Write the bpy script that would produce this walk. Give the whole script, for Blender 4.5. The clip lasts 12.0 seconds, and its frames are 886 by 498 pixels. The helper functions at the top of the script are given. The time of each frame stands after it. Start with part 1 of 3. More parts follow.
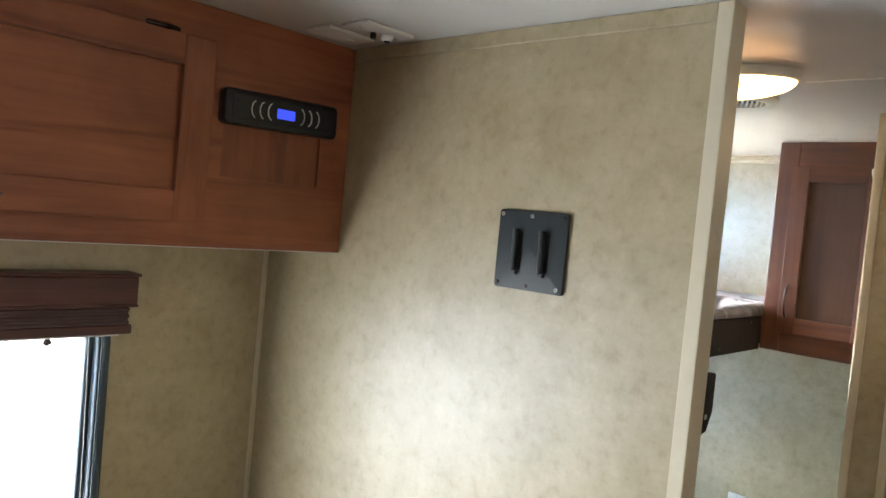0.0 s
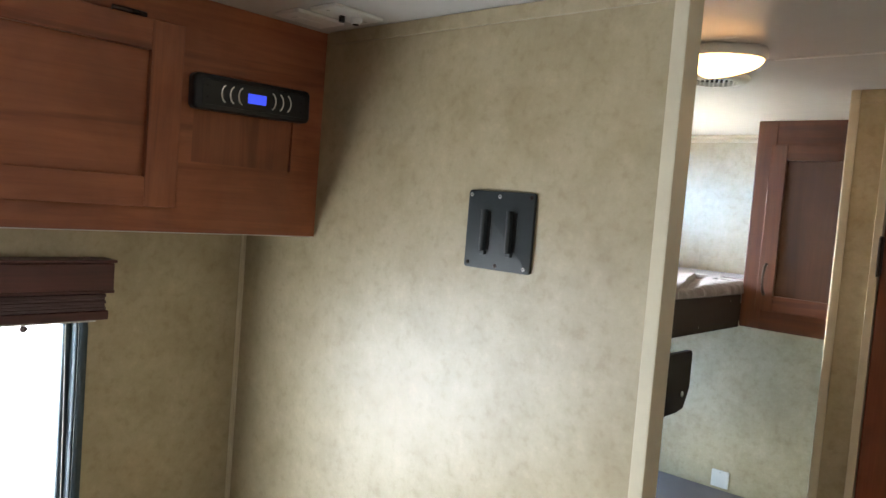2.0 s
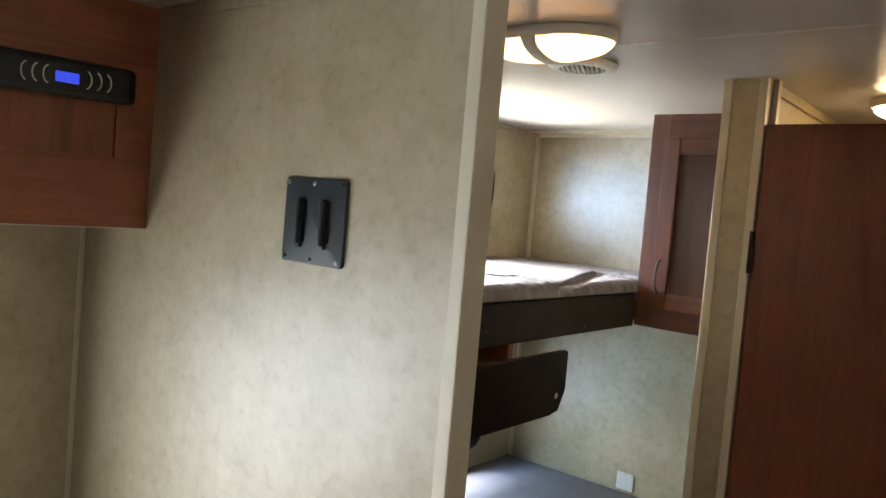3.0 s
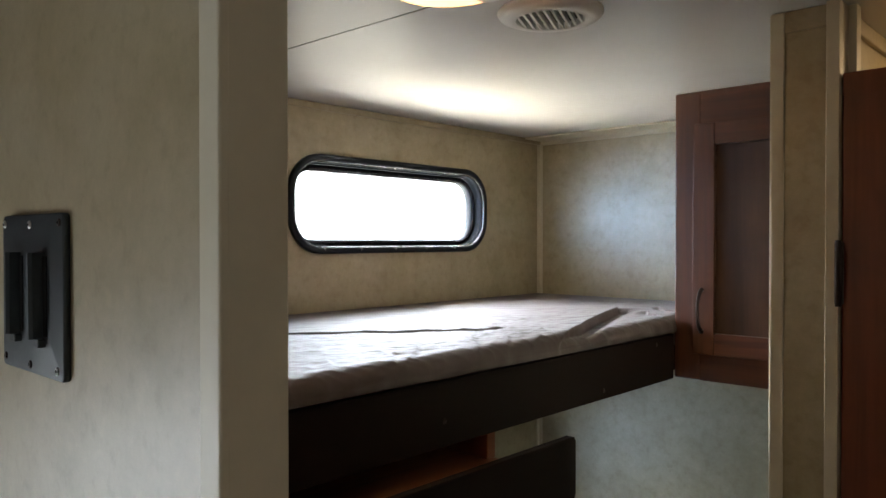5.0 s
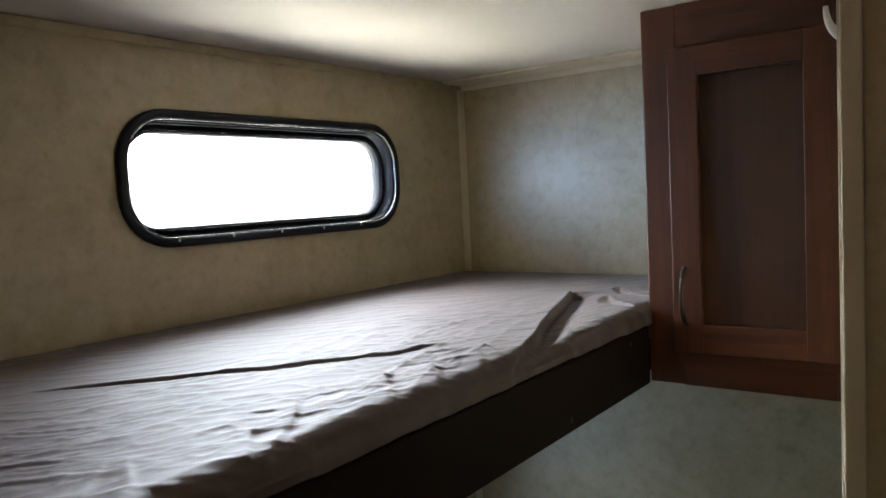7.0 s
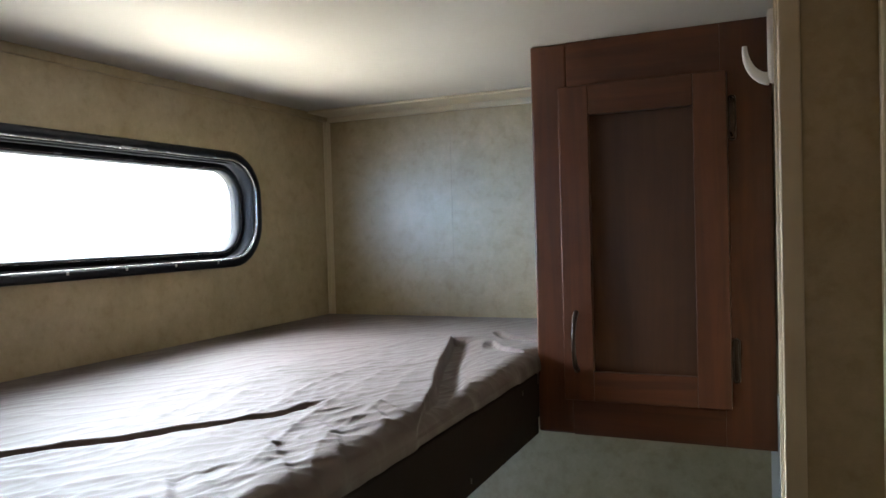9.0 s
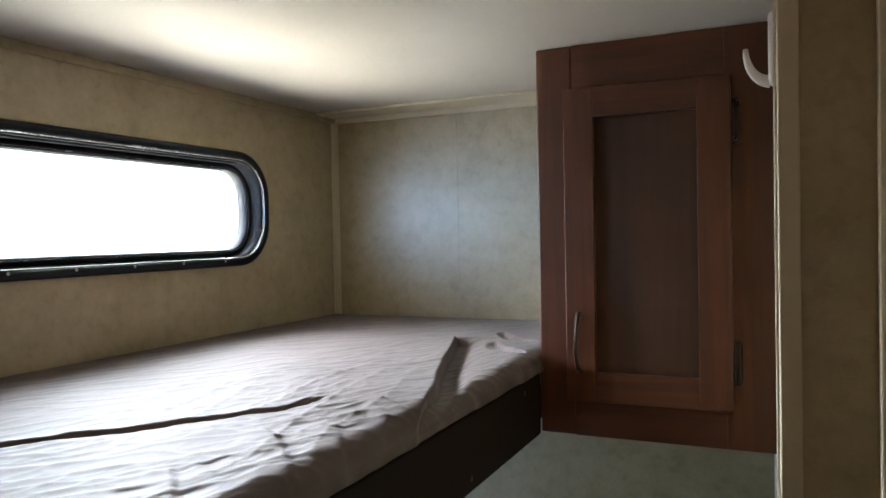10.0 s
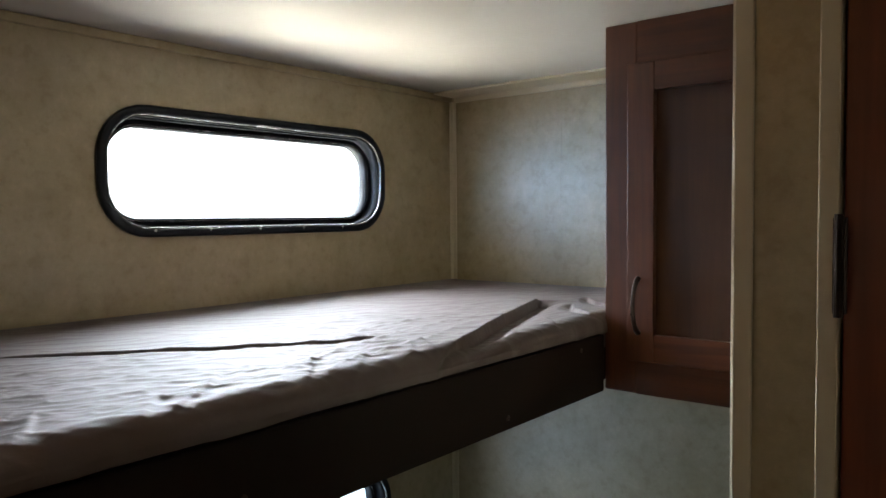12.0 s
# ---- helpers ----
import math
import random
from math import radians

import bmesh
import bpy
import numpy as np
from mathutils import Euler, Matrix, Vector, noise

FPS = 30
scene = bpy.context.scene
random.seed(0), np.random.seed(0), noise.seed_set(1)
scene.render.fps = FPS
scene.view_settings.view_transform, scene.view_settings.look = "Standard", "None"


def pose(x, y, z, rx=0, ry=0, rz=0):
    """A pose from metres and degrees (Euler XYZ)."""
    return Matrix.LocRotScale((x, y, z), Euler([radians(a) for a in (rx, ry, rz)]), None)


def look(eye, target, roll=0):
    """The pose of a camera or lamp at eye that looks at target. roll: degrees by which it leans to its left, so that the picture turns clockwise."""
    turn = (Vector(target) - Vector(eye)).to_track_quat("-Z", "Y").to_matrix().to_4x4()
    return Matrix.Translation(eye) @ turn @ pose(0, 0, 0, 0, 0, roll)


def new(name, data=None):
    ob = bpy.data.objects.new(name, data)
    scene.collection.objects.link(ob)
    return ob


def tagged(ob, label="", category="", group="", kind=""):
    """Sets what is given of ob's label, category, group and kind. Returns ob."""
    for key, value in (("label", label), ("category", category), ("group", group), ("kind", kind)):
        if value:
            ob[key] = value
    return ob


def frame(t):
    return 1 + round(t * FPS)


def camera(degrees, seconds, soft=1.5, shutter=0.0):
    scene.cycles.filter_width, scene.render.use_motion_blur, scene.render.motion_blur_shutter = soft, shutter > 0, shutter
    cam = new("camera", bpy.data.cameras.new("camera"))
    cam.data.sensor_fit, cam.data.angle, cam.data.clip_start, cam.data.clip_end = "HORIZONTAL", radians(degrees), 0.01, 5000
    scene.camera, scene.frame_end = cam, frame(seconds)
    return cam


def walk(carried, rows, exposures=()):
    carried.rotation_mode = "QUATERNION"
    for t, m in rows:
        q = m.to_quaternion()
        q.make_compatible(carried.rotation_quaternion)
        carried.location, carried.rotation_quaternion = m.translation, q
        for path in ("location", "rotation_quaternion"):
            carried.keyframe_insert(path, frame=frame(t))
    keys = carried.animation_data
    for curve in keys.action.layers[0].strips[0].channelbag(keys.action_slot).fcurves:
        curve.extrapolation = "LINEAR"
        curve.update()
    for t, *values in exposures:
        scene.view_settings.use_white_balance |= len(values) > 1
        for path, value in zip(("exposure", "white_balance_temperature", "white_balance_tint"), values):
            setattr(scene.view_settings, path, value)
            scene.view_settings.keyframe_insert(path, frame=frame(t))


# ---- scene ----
cam = camera(61.6, 12.0)
PATH = [
    (0, (1.542, -1.052, 1.648), (0.194, 0.423, 1.572), 5.4),
    (0.5, (1.542, -1.045, 1.646), (0.176, 0.413, 1.562), 5.3),
    (1, (1.549, -1.049, 1.648), (0.174, 0.401, 1.554), 5.0),
    (1.5, (1.561, -1.047, 1.646), (0.187, 0.402, 1.539), 4.7),
    (2, (1.585, -1.03, 1.645), (0.249, 0.454, 1.531), 4.6),
    (2.5, (1.633, -0.95, 1.637), (0.361, 0.589, 1.524), 4.7),
    (2.8, (1.681, -0.854, 1.641), (0.42, 0.695, 1.533), 4.6),
    (3, (1.701, -0.792, 1.646), (0.439, 0.756, 1.541), 4.9),
    (3.2, (1.726, -0.735, 1.65), (0.438, 0.791, 1.539), 5.7),
    (4.8, (1.526, -0.294, 1.66), (0.166, 1.172, 1.637), 0.9),
    (5, (1.489, -0.236, 1.656), (0.13, 1.232, 1.634), -0.0),
    (5.5, (1.392, -0.085, 1.671), (0.028, 1.376, 1.624), -0.9),
    (6, (1.324, 0.034, 1.675), (-0.038, 1.497, 1.609), -1.2),
    (6.5, (1.27, 0.082, 1.679), (-0.023, 1.604, 1.57), -2.0),
    (7, (1.203, 0.124, 1.691), (0.014, 1.726, 1.55), -2.9),
    (7.5, (1.14, 0.143, 1.691), (0.08, 1.832, 1.534), -3.5),
    (9.5, (1.079, 0.184, 1.688), (0.28, 2.017, 1.655), -1.3),
    (10, (1.091, 0.174, 1.683), (0.254, 1.99, 1.644), -1.1),
    (10.5, (1.118, 0.171, 1.677), (0.22, 1.958, 1.638), -0.9),
    (11, (1.169, 0.164, 1.675), (0.193, 1.909, 1.636), -1.0),
    (11.5, (1.254, 0.172, 1.671), (0.15, 1.838, 1.603), -1.0),
    (12, (1.329, 0.169, 1.658), (0.072, 1.722, 1.57), -0.5),
]
walk(cam, [(t, look(e, g, r)) for t, e, g, r in PATH],
     [(0.0, 0.06), (2.0, -0.02), (3.0, -0.32), (3.2, -0.42), (4.8, -1.1), (5.1, -1.35), (5.5, -1.76), (7.5, -1.80), (9.5, -1.58), (10.5, -1.58), (11.5, -1.58), (12.0, -1.68)])

# ---- world, sun, daylight in the window openings ----
world = bpy.data.worlds.new("sky")
scene.world = world
world.use_nodes = True
wn = world.node_tree
sky = wn.nodes.new("ShaderNodeTexSky")
sky.sky_type, sky.sun_disc = "NISHITA", False
sky.sun_elevation, sky.sun_rotation = radians(52), radians(8)
wn.links.new(sky.outputs[0], wn.nodes["Background"].inputs[0])
wn.nodes["Background"].inputs[1].default_value = 0.12

sun_data = bpy.data.lights.new("sun", "SUN")
sun_data.energy, sun_data.angle, sun_data.color = 5.0, radians(0.5), (1, 0.95, 0.88)
sun = new("sun", sun_data)
sun.matrix_basis = look((0.6, 6, 8), (0, 0, 0))


def daylight(name, eye, target, width, height, power, colour, spread=180):
    data = bpy.data.lights.new(name, "AREA")
    data.shape, data.size, data.size_y = "RECTANGLE", width, height
    data.energy, data.color, data.spread = power, colour, radians(spread)
    ob = new(name, data)
    ob.matrix_basis = look(eye, target)
    return ob


daylight("blue_sky_bunk_window", (-0.55, 0.02, 1.76), (0.45, 0.62, 1.60), 1.6, 0.50, 122, (0.30, 0.58, 1.0), 150)
daylight("bright_sky_bunk_window", (-0.55, 1.46, 2.04), (0.55, 1.10, 1.48), 1.1, 0.62, 415, (0.84, 0.91, 1.0), 115)
daylight("sunlit_ground_bunk_window", (-0.54, 1.12, 1.32), (0.3, 1.12, 1.92), 1.45, 0.50, 112, (1.0, 0.935, 0.78), 94)
daylight("daylight_lower_window", (-0.056, 1.19, 0.86), (1, 1.19, 0.9), 0.80, 0.34, 9, (0.60, 0.80, 1.0))
daylight("daylight_dinette_window", (-0.056, -0.93, 1.05), (1, -0.93, 1.15), 1.2, 0.72, 29, (0.86, 0.92, 0.98))
daylight("daylight_slide_window", (2.42, -1.0, 1.2), (1, -1.0, 1.25), 1.2, 0.7, 0.5, (1.0, 0.92, 0.80), 110)


# ---- materials ----
def nodes_of(name):
    m = bpy.data.materials.new(name)
    m.use_nodes = True
    t = m.node_tree
    return m, t, t.nodes["Principled BSDF"]


def coords(t, scale=(1, 1, 1)):
    c = t.nodes.new("ShaderNodeTexCoord")
    mp = t.nodes.new("ShaderNodeMapping")
    mp.inputs["Scale"].default_value = scale
    t.links.new(c.outputs["Object"], mp.inputs[0])
    return mp.outputs[0]


def noise_of(t, vec, scale, detail=4.0, rough=0.55, warp=0.0):
    n = t.nodes.new("ShaderNodeTexNoise")
    n.inputs["Scale"].default_value, n.inputs["Detail"].default_value = scale, detail
    n.inputs["Roughness"].default_value, n.inputs["Distortion"].default_value = rough, warp
    t.links.new(vec, n.inputs["Vector"])
    return n.outputs["Fac"]


def ramp(t, fac, stops):
    r = t.nodes.new("ShaderNodeValToRGB")
    el = r.color_ramp.elements
    while len(el) < len(stops):
        el.new(0.5)
    for e, (p, c) in zip(el, stops):
        e.position, e.color = p, (*c, 1)
    t.links.new(fac, r.inputs[0])
    return r.outputs[0]


def mix(t, fac, a, b, kind="MIX"):
    n = t.nodes.new("ShaderNodeMix")
    n.data_type, n.blend_type = "RGBA", kind
    for s, v in ((0, fac), (6, a), (7, b)):
        if isinstance(v, (int, float)):
            n.inputs[s].default_value = v
        elif isinstance(v, tuple):
            n.inputs[s].default_value = (*v, 1)
        else:
            t.links.new(v, n.inputs[s])
    return n.outputs[2]


def bump(t, bsdf, height, strength, distance):
    b = t.nodes.new("ShaderNodeBump")
    b.inputs["Strength"].default_value, b.inputs["Distance"].default_value = strength, distance
    t.links.new(height, b.inputs["Height"])
    t.links.new(b.outputs[0], bsdf.inputs["Normal"])


def span(t, fac, lo, hi):
    n = t.nodes.new("ShaderNodeMapRange")
    n.inputs["To Min"].default_value, n.inputs["To Max"].default_value = lo, hi
    t.links.new(fac, n.inputs[0])
    return n.outputs[0]


def wallpaper():
    m, t, b = nodes_of("mottled_wallpaper")
    v = coords(t)
    blotch = noise_of(t, v, 9, 3, 0.6)
    spots = noise_of(t, v, 40, 4, 0.62)
    fine = noise_of(t, v, 120, 3, 0.6)
    weave = noise_of(t, coords(t, (260, 260, 900)), 1, 2)
    base = ramp(t, blotch, [(0.30, (0.362, 0.295, 0.166)), (0.5, (0.420, 0.348, 0.210)), (0.70, (0.456, 0.385, 0.242))])
    worn = ramp(t, spots, [(0.34, (0.74, 0.68, 0.58)), (0.46, (0.96, 0.95, 0.92)), (0.56, (1.0, 1.0, 1.0)), (0.67, (1.16, 1.16, 1.16))])
    col = mix(t, 0.5, base, worn, "MULTIPLY")
    col = mix(t, 0.3, col, ramp(t, fine, [(0.34, (0.86, 0.85, 0.83)), (0.6, (1.03, 1.03, 1.03))]), "MULTIPLY")
    t.links.new(mix(t, 0.06, col, weave, "OVERLAY"), b.inputs["Base Color"])
    t.links.new(span(t, spots, 0.36, 0.47), b.inputs["Roughness"])
    b.inputs["IOR"].default_value = 1.8
    bump(t, b, weave, 0.10, 0.0006)
    return m


def wood(name, axis, light, dark, gloss=0.33):
    m, t, b = nodes_of(name)
    long = [26.0, 26.0, 26.0]
    long[axis] = 1.6
    v = coords(t, tuple(long))
    grain = noise_of(t, v, 1.6, 6, 0.6, 0.8)
    pores = noise_of(t, v, 9.0, 3, 0.5)
    cloud = noise_of(t, coords(t), 5.5, 4, 0.6, 0.5)
    mid = tuple((a + c) / 2 for a, c in zip(light, dark))
    col = ramp(t, grain, [(0.28, dark), (0.48, mid), (0.68, light)])
    tint = ramp(t, cloud, [(0.32, (0.72, 0.66, 0.62)), (0.55, (1, 1, 1)), (0.72, (1.12, 1.08, 1.05))])
    col = mix(t, 0.8, col, tint, "MULTIPLY")
    col = mix(t, 0.10, col, ramp(t, pores, [(0.38, (0.45, 0.42, 0.4)), (0.52, (1, 1, 1))]), "MULTIPLY")
    streak = noise_of(t, v, 0.55, 3, 0.5, 1.4)
    col = mix(t, 0.55, col, ramp(t, streak, [(0.30, (0.42, 0.36, 0.33)), (0.42, (1, 1, 1))]), "MULTIPLY")
    t.links.new(col, b.inputs["Base Color"])
    t.links.new(span(t, cloud, gloss - 0.06, gloss + 0.12), b.inputs["Roughness"])
    bump(t, b, pores, 0.06, 0.0004)
    return m


def plain(name, colour, rough, metal=0.0, speck=40.0, vary=0.12, relief=0.05):
    m, t, b = nodes_of(name)
    v = coords(t)
    n = noise_of(t, v, speck, 5, 0.6)
    wide = noise_of(t, v, speck / 9, 3, 0.5)
    lo, hi = tuple(c * (1 - vary) for c in colour), tuple(min(1, c * (1 + vary)) for c in colour)
    col = mix(t, 0.5, ramp(t, n, [(0.3, lo), (0.7, hi)]), ramp(t, wide, [(0.3, lo), (0.7, hi)]))
    t.links.new(col, b.inputs["Base Color"])
    t.links.new(span(t, n, max(0.02, rough - 0.06), min(1, rough + 0.08)), b.inputs["Roughness"])
    b.inputs["Metallic"].default_value = metal
    bump(t, b, n, relief, 0.0006)
    return m


def ceiling_vinyl():
    m, t, b = nodes_of("ceiling_vinyl")
    v = coords(t)
    n = noise_of(t, v, 2.2, 4, 0.55)
    wrinkle = noise_of(t, v, 13, 4, 0.5, 1.2)
    t.links.new(ramp(t, n, [(0.3, (0.53, 0.52, 0.495)), (0.7, (0.61, 0.60, 0.575))]), b.inputs["Base Color"])
    t.links.new(span(t, wrinkle, 0.24, 0.40), b.inputs["Roughness"])
    bump(t, b, wrinkle, 0.05, 0.003)
    return m


def sheet_cloth(name, colour, crumple=0.0008, gloss=0.82):
    m, t, b = nodes_of(name)
    v = coords(t)
    cloud = noise_of(t, v, 6, 4, 0.6)
    thread = noise_of(t, coords(t, (900, 900, 900)), 1, 2)
    lo, hi = tuple(c * 0.86 for c in colour), tuple(c * 1.1 for c in colour)
    t.links.new(mix(t, 0.10, ramp(t, cloud, [(0.3, lo), (0.7, hi)]), thread, "OVERLAY"), b.inputs["Base Color"])
    b.inputs["Roughness"].default_value = gloss
    b.inputs["Sheen Weight"].default_value, b.inputs["Sheen Roughness"].default_value = 0.08, 0.5
    bump(t, b, noise_of(t, coords(t, (55, 24, 40)), 1, 4, 0.6, 0.7), 0.55, crumple)
    return m


def glass():
    m, t, b = nodes_of("window_glass")
    b.inputs["Base Color"].default_value = (0.96, 0.98, 0.98, 1)
    b.inputs["Roughness"].default_value, b.inputs["Transmission Weight"].default_value = 0.02, 1.0
    b.inputs["IOR"].default_value = 1.05
    return m


def glowing(name, colour, strength):
    m, t, b = nodes_of(name)
    b.inputs["Base Color"].default_value = (*colour, 1)
    b.inputs["Roughness"].default_value = 0.3
    b.inputs["Emission Color"].default_value = (*colour, 1)
    b.inputs["Emission Strength"].default_value = strength
    return m


CHERRY_L, CHERRY_D = (0.37, 0.124, 0.052), (0.25, 0.078, 0.034)
M_WALL = wallpaper()
M_WOOD_X = wood("cherry_wood_grain_x", 0, CHERRY_L, CHERRY_D)
M_WOOD_Y = wood("cherry_wood_grain_y", 1, CHERRY_L, CHERRY_D)
M_WOOD_Z = wood("cherry_wood_grain_z", 2, CHERRY_L, CHERRY_D)
M_PANEL_Y = wood("cherry_panel_grain_y", 1, (0.38, 0.128, 0.052), (0.29, 0.094, 0.039))
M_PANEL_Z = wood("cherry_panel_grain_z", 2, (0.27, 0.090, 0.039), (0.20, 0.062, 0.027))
# wardrobe cherry: the dim light on its front is put into darker colours
M_WARD_X = wood("shaded_cherry_grain_x", 0, (0.092, 0.029, 0.0105), (0.050, 0.0155, 0.006), 0.40)
M_WARD_Z = wood("shaded_cherry_grain_z", 2, (0.092, 0.029, 0.0105), (0.050, 0.0155, 0.006), 0.40)
M_WARD_PANEL = wood("shaded_cherry_panel", 2, (0.062, 0.025, 0.010), (0.045, 0.018, 0.0075), 0.60)
M_DOOR = wood("red_door_laminate", 2, (0.225, 0.063, 0.027), (0.16, 0.043, 0.018), 0.38)
M_FAR = wood("brown_panelling", 2, (0.25, 0.165, 0.085), (0.18, 0.115, 0.058), 0.45)
M_VALANCE = wood("mahogany_valance", 1, (0.105, 0.030, 0.024), (0.055, 0.017, 0.015), 0.4)
M_DARK = plain("dark_brown_laminate", (0.013, 0.0075, 0.0055), 0.62, vary=0.25)
M_TRIM = plain("cream_vinyl_trim", (0.66, 0.60, 0.45), 0.42, vary=0.06)
M_CEIL = ceiling_vinyl()
M_BLACK = plain("black_plastic", (0.012, 0.013, 0.015), 0.36, vary=0.3)
M_PLATE = plain("black_powder_coat", (0.026, 0.034, 0.037), 0.46, vary=0.2, speck=160, relief=0.15)
M_WINFRAME = plain("black_window_frame", (0.008, 0.011, 0.017), 0.42, vary=0.2)
M_REVEAL = plain("matte_black_reveal", (0.006, 0.0075, 0.010), 0.72, vary=0.2)
M_TEAL = plain("slate_window_frame", (0.045, 0.068, 0.080), 0.4, vary=0.15)
M_SILVER = plain("bright_aluminium", (0.62, 0.64, 0.66), 0.25, 1.0, vary=0.06)
M_SCREW = plain("zinc_screw", (0.55, 0.55, 0.53), 0.32, 1.0, vary=0.1)
M_BRONZE = plain("dark_bronze", (0.055, 0.042, 0.036), 0.28, 1.0, vary=0.2)
M_WHITE = plain("white_plastic", (0.76, 0.75, 0.72), 0.33, vary=0.03)
M_BLIND = plain("pleated_blind_cloth", (0.095, 0.058, 0.060), 0.8, vary=0.15, speck=220)
M_SHEET = sheet_cloth("taupe_sheet", (0.090, 0.069, 0.065), 0.0020, 0.50)
M_MATTRESS = sheet_cloth("grey_brown_mattress", (0.13, 0.112, 0.115))
M_FLOOR = wood("floor_vinyl", 1, (0.24, 0.15, 0.09), (0.13, 0.08, 0.05), 0.4)
M_GLASS = glass()
M_LENS = glowing("lit_lamp_lens", (1.0, 0.52, 0.20), 8)
M_LENS_BATH = glowing("lit_bath_lens", (1.0, 0.70, 0.38), 60)
M_DISPLAY = glowing("blue_display", (0.05, 0.09, 0.95), 0.9)
for dull, index in ((M_WARD_X, 1.42), (M_WARD_Z, 1.42), (M_WARD_PANEL, 1.36), (M_DARK, 1.22), (M_SHEET, 1.38), (M_WINFRAME, 1.33), (M_REVEAL, 1.25)):
    dull.node_tree.nodes["Principled BSDF"].inputs["IOR"].default_value = index
M_HAZE = glowing("bright_haze", (0.93, 0.97, 1.0), 6.0)
M_SLOT = plain("dark_slot", (0.01, 0.01, 0.01), 0.8)
M_GROUND = plain("pale_gravel", (0.60, 0.59, 0.56), 0.9, speck=6, vary=0.2)


# ---- building helpers ----
def thing(name, at, label, category, group="", kind=""):
    ob = new(name)
    ob.empty_display_size = 0.05
    ob.matrix_basis = Matrix.Translation(at)
    return tagged(ob, label, category, group, kind)


def part(name, bm, material, parent=None, label="", smooth=False):
    bmesh.ops.recalc_face_normals(bm, faces=bm.faces[:])
    me = bpy.data.meshes.new(name)
    bm.to_mesh(me)
    bm.free()
    me.materials.append(material)
    if smooth:
        me.polygons.foreach_set("use_smooth", [True] * len(me.polygons))
    ob = new(name, me)
    if parent is not None:
        ob.parent = parent
        if parent.type == "EMPTY":
            ob.matrix_parent_inverse = parent.matrix_basis.inverted()
    return tagged(ob, label)


def add_box(bm, x0, x1, y0, y1, z0, z1, bevel=0.0):
    got = bmesh.ops.create_cube(bm, size=1)["verts"]
    for v in got:
        v.co = Vector(((x0 + x1) / 2 + v.co.x * (x1 - x0), (y0 + y1) / 2 + v.co.y * (y1 - y0), (z0 + z1) / 2 + v.co.z * (z1 - z0)))
    if bevel:
        edges = list({e for v in got for e in v.link_edges})
        bmesh.ops.bevel(bm, geom=edges, offset=bevel, segments=2, affect="EDGES", profile=0.5)
    return bm


def boxm(x0, x1, y0, y1, z0, z1, bevel=0.0):
    return add_box(bmesh.new(), min(x0, x1), max(x0, x1), min(y0, y1), max(y0, y1), min(z0, z1), max(z0, z1), bevel)


def setting(name, bm, material, label=""):
    return tagged(part(name, bm, material), label, "", "", "structure")


def loop_of(u0, u1, v0, v1, r, n=8):
    """A rounded rectangle as (u, v) points."""
    out = []
    for cu, cv, a0 in ((u1 - r, v1 - r, 0), (u0 + r, v1 - r, 90), (u0 + r, v0 + r, 180), (u1 - r, v0 + r, 270)):
        for i in range(n + 1):
            a = radians(a0 + 90 * i / n)
            out.append((cu + r * math.cos(a), cv + r * math.sin(a)))
    return out


def ring(place, u0, u1, v0, v1, r, levels, n=8):
    """A moulded ring: levels are (inset, height, extra inset at the top)."""
    bm = bmesh.new()
    loops = []
    for inset, w, top in levels:
        pts = loop_of(u0 + inset, u1 - inset, v0 + inset, v1 - inset - top, max(0.004, r - inset), n)
        loops.append([bm.verts.new(place(u, v, w)) for u, v in pts])
    count = len(loops[0])
    for a, b in zip(loops, loops[1:] + loops[:1]):
        for i in range(count):
            j = (i + 1) % count
            bm.faces.new((a[i], a[j], b[j], b[i]))
    return bm


def slab(place, u0, u1, v0, v1, r, w0, w1, edge=0.0, n=6):
    """A rounded rectangular slab with eased front edges."""
    bm = bmesh.new()
    loops = []
    for inset, w in ((0, w0), (0, w1 - edge), (edge * 0.3, w1 - edge * 0.3), (edge, w1)):
        loops.append([bm.verts.new(place(u, v, w)) for u, v in loop_of(u0 + inset, u1 - inset, v0 + inset, v1 - inset, max(0.0008, r - inset), n)])
    count = len(loops[0])
    for a, b in zip(loops, loops[1:]):
        for i in range(count):
            j = (i + 1) % count
            bm.faces.new((a[i], a[j], b[j], b[i]))
    bm.faces.new(loops[0])
    bm.faces.new(loops[-1])
    return bm


def tube(points, radius, sides=10):
    """A round bar swept along points, its section carried along without twist."""
    bm = bmesh.new()
    loops = []
    pts = [Vector(p) for p in points]
    side = None
    for i, p in enumerate(pts):
        d = (pts[min(i + 1, len(pts) - 1)] - pts[max(i - 1, 0)]).normalized()
        if side is None:
            side = d.orthogonal().normalized()
        side = (side - d * side.dot(d)).normalized()
        up = d.cross(side)
        rr = radius[i] if isinstance(radius, (list, tuple)) else radius
        loops.append([bm.verts.new(p + side * (rr * math.cos(a)) + up * (rr * math.sin(a))) for a in (2 * math.pi * k / sides for k in range(sides))])
    for a, b in zip(loops, loops[1:]):
        for i in range(sides):
            j = (i + 1) % sides
            bm.faces.new((a[i], a[j], b[j], b[i]))
    bm.faces.new(loops[0])
    bm.faces.new(loops[-1])
    return bm


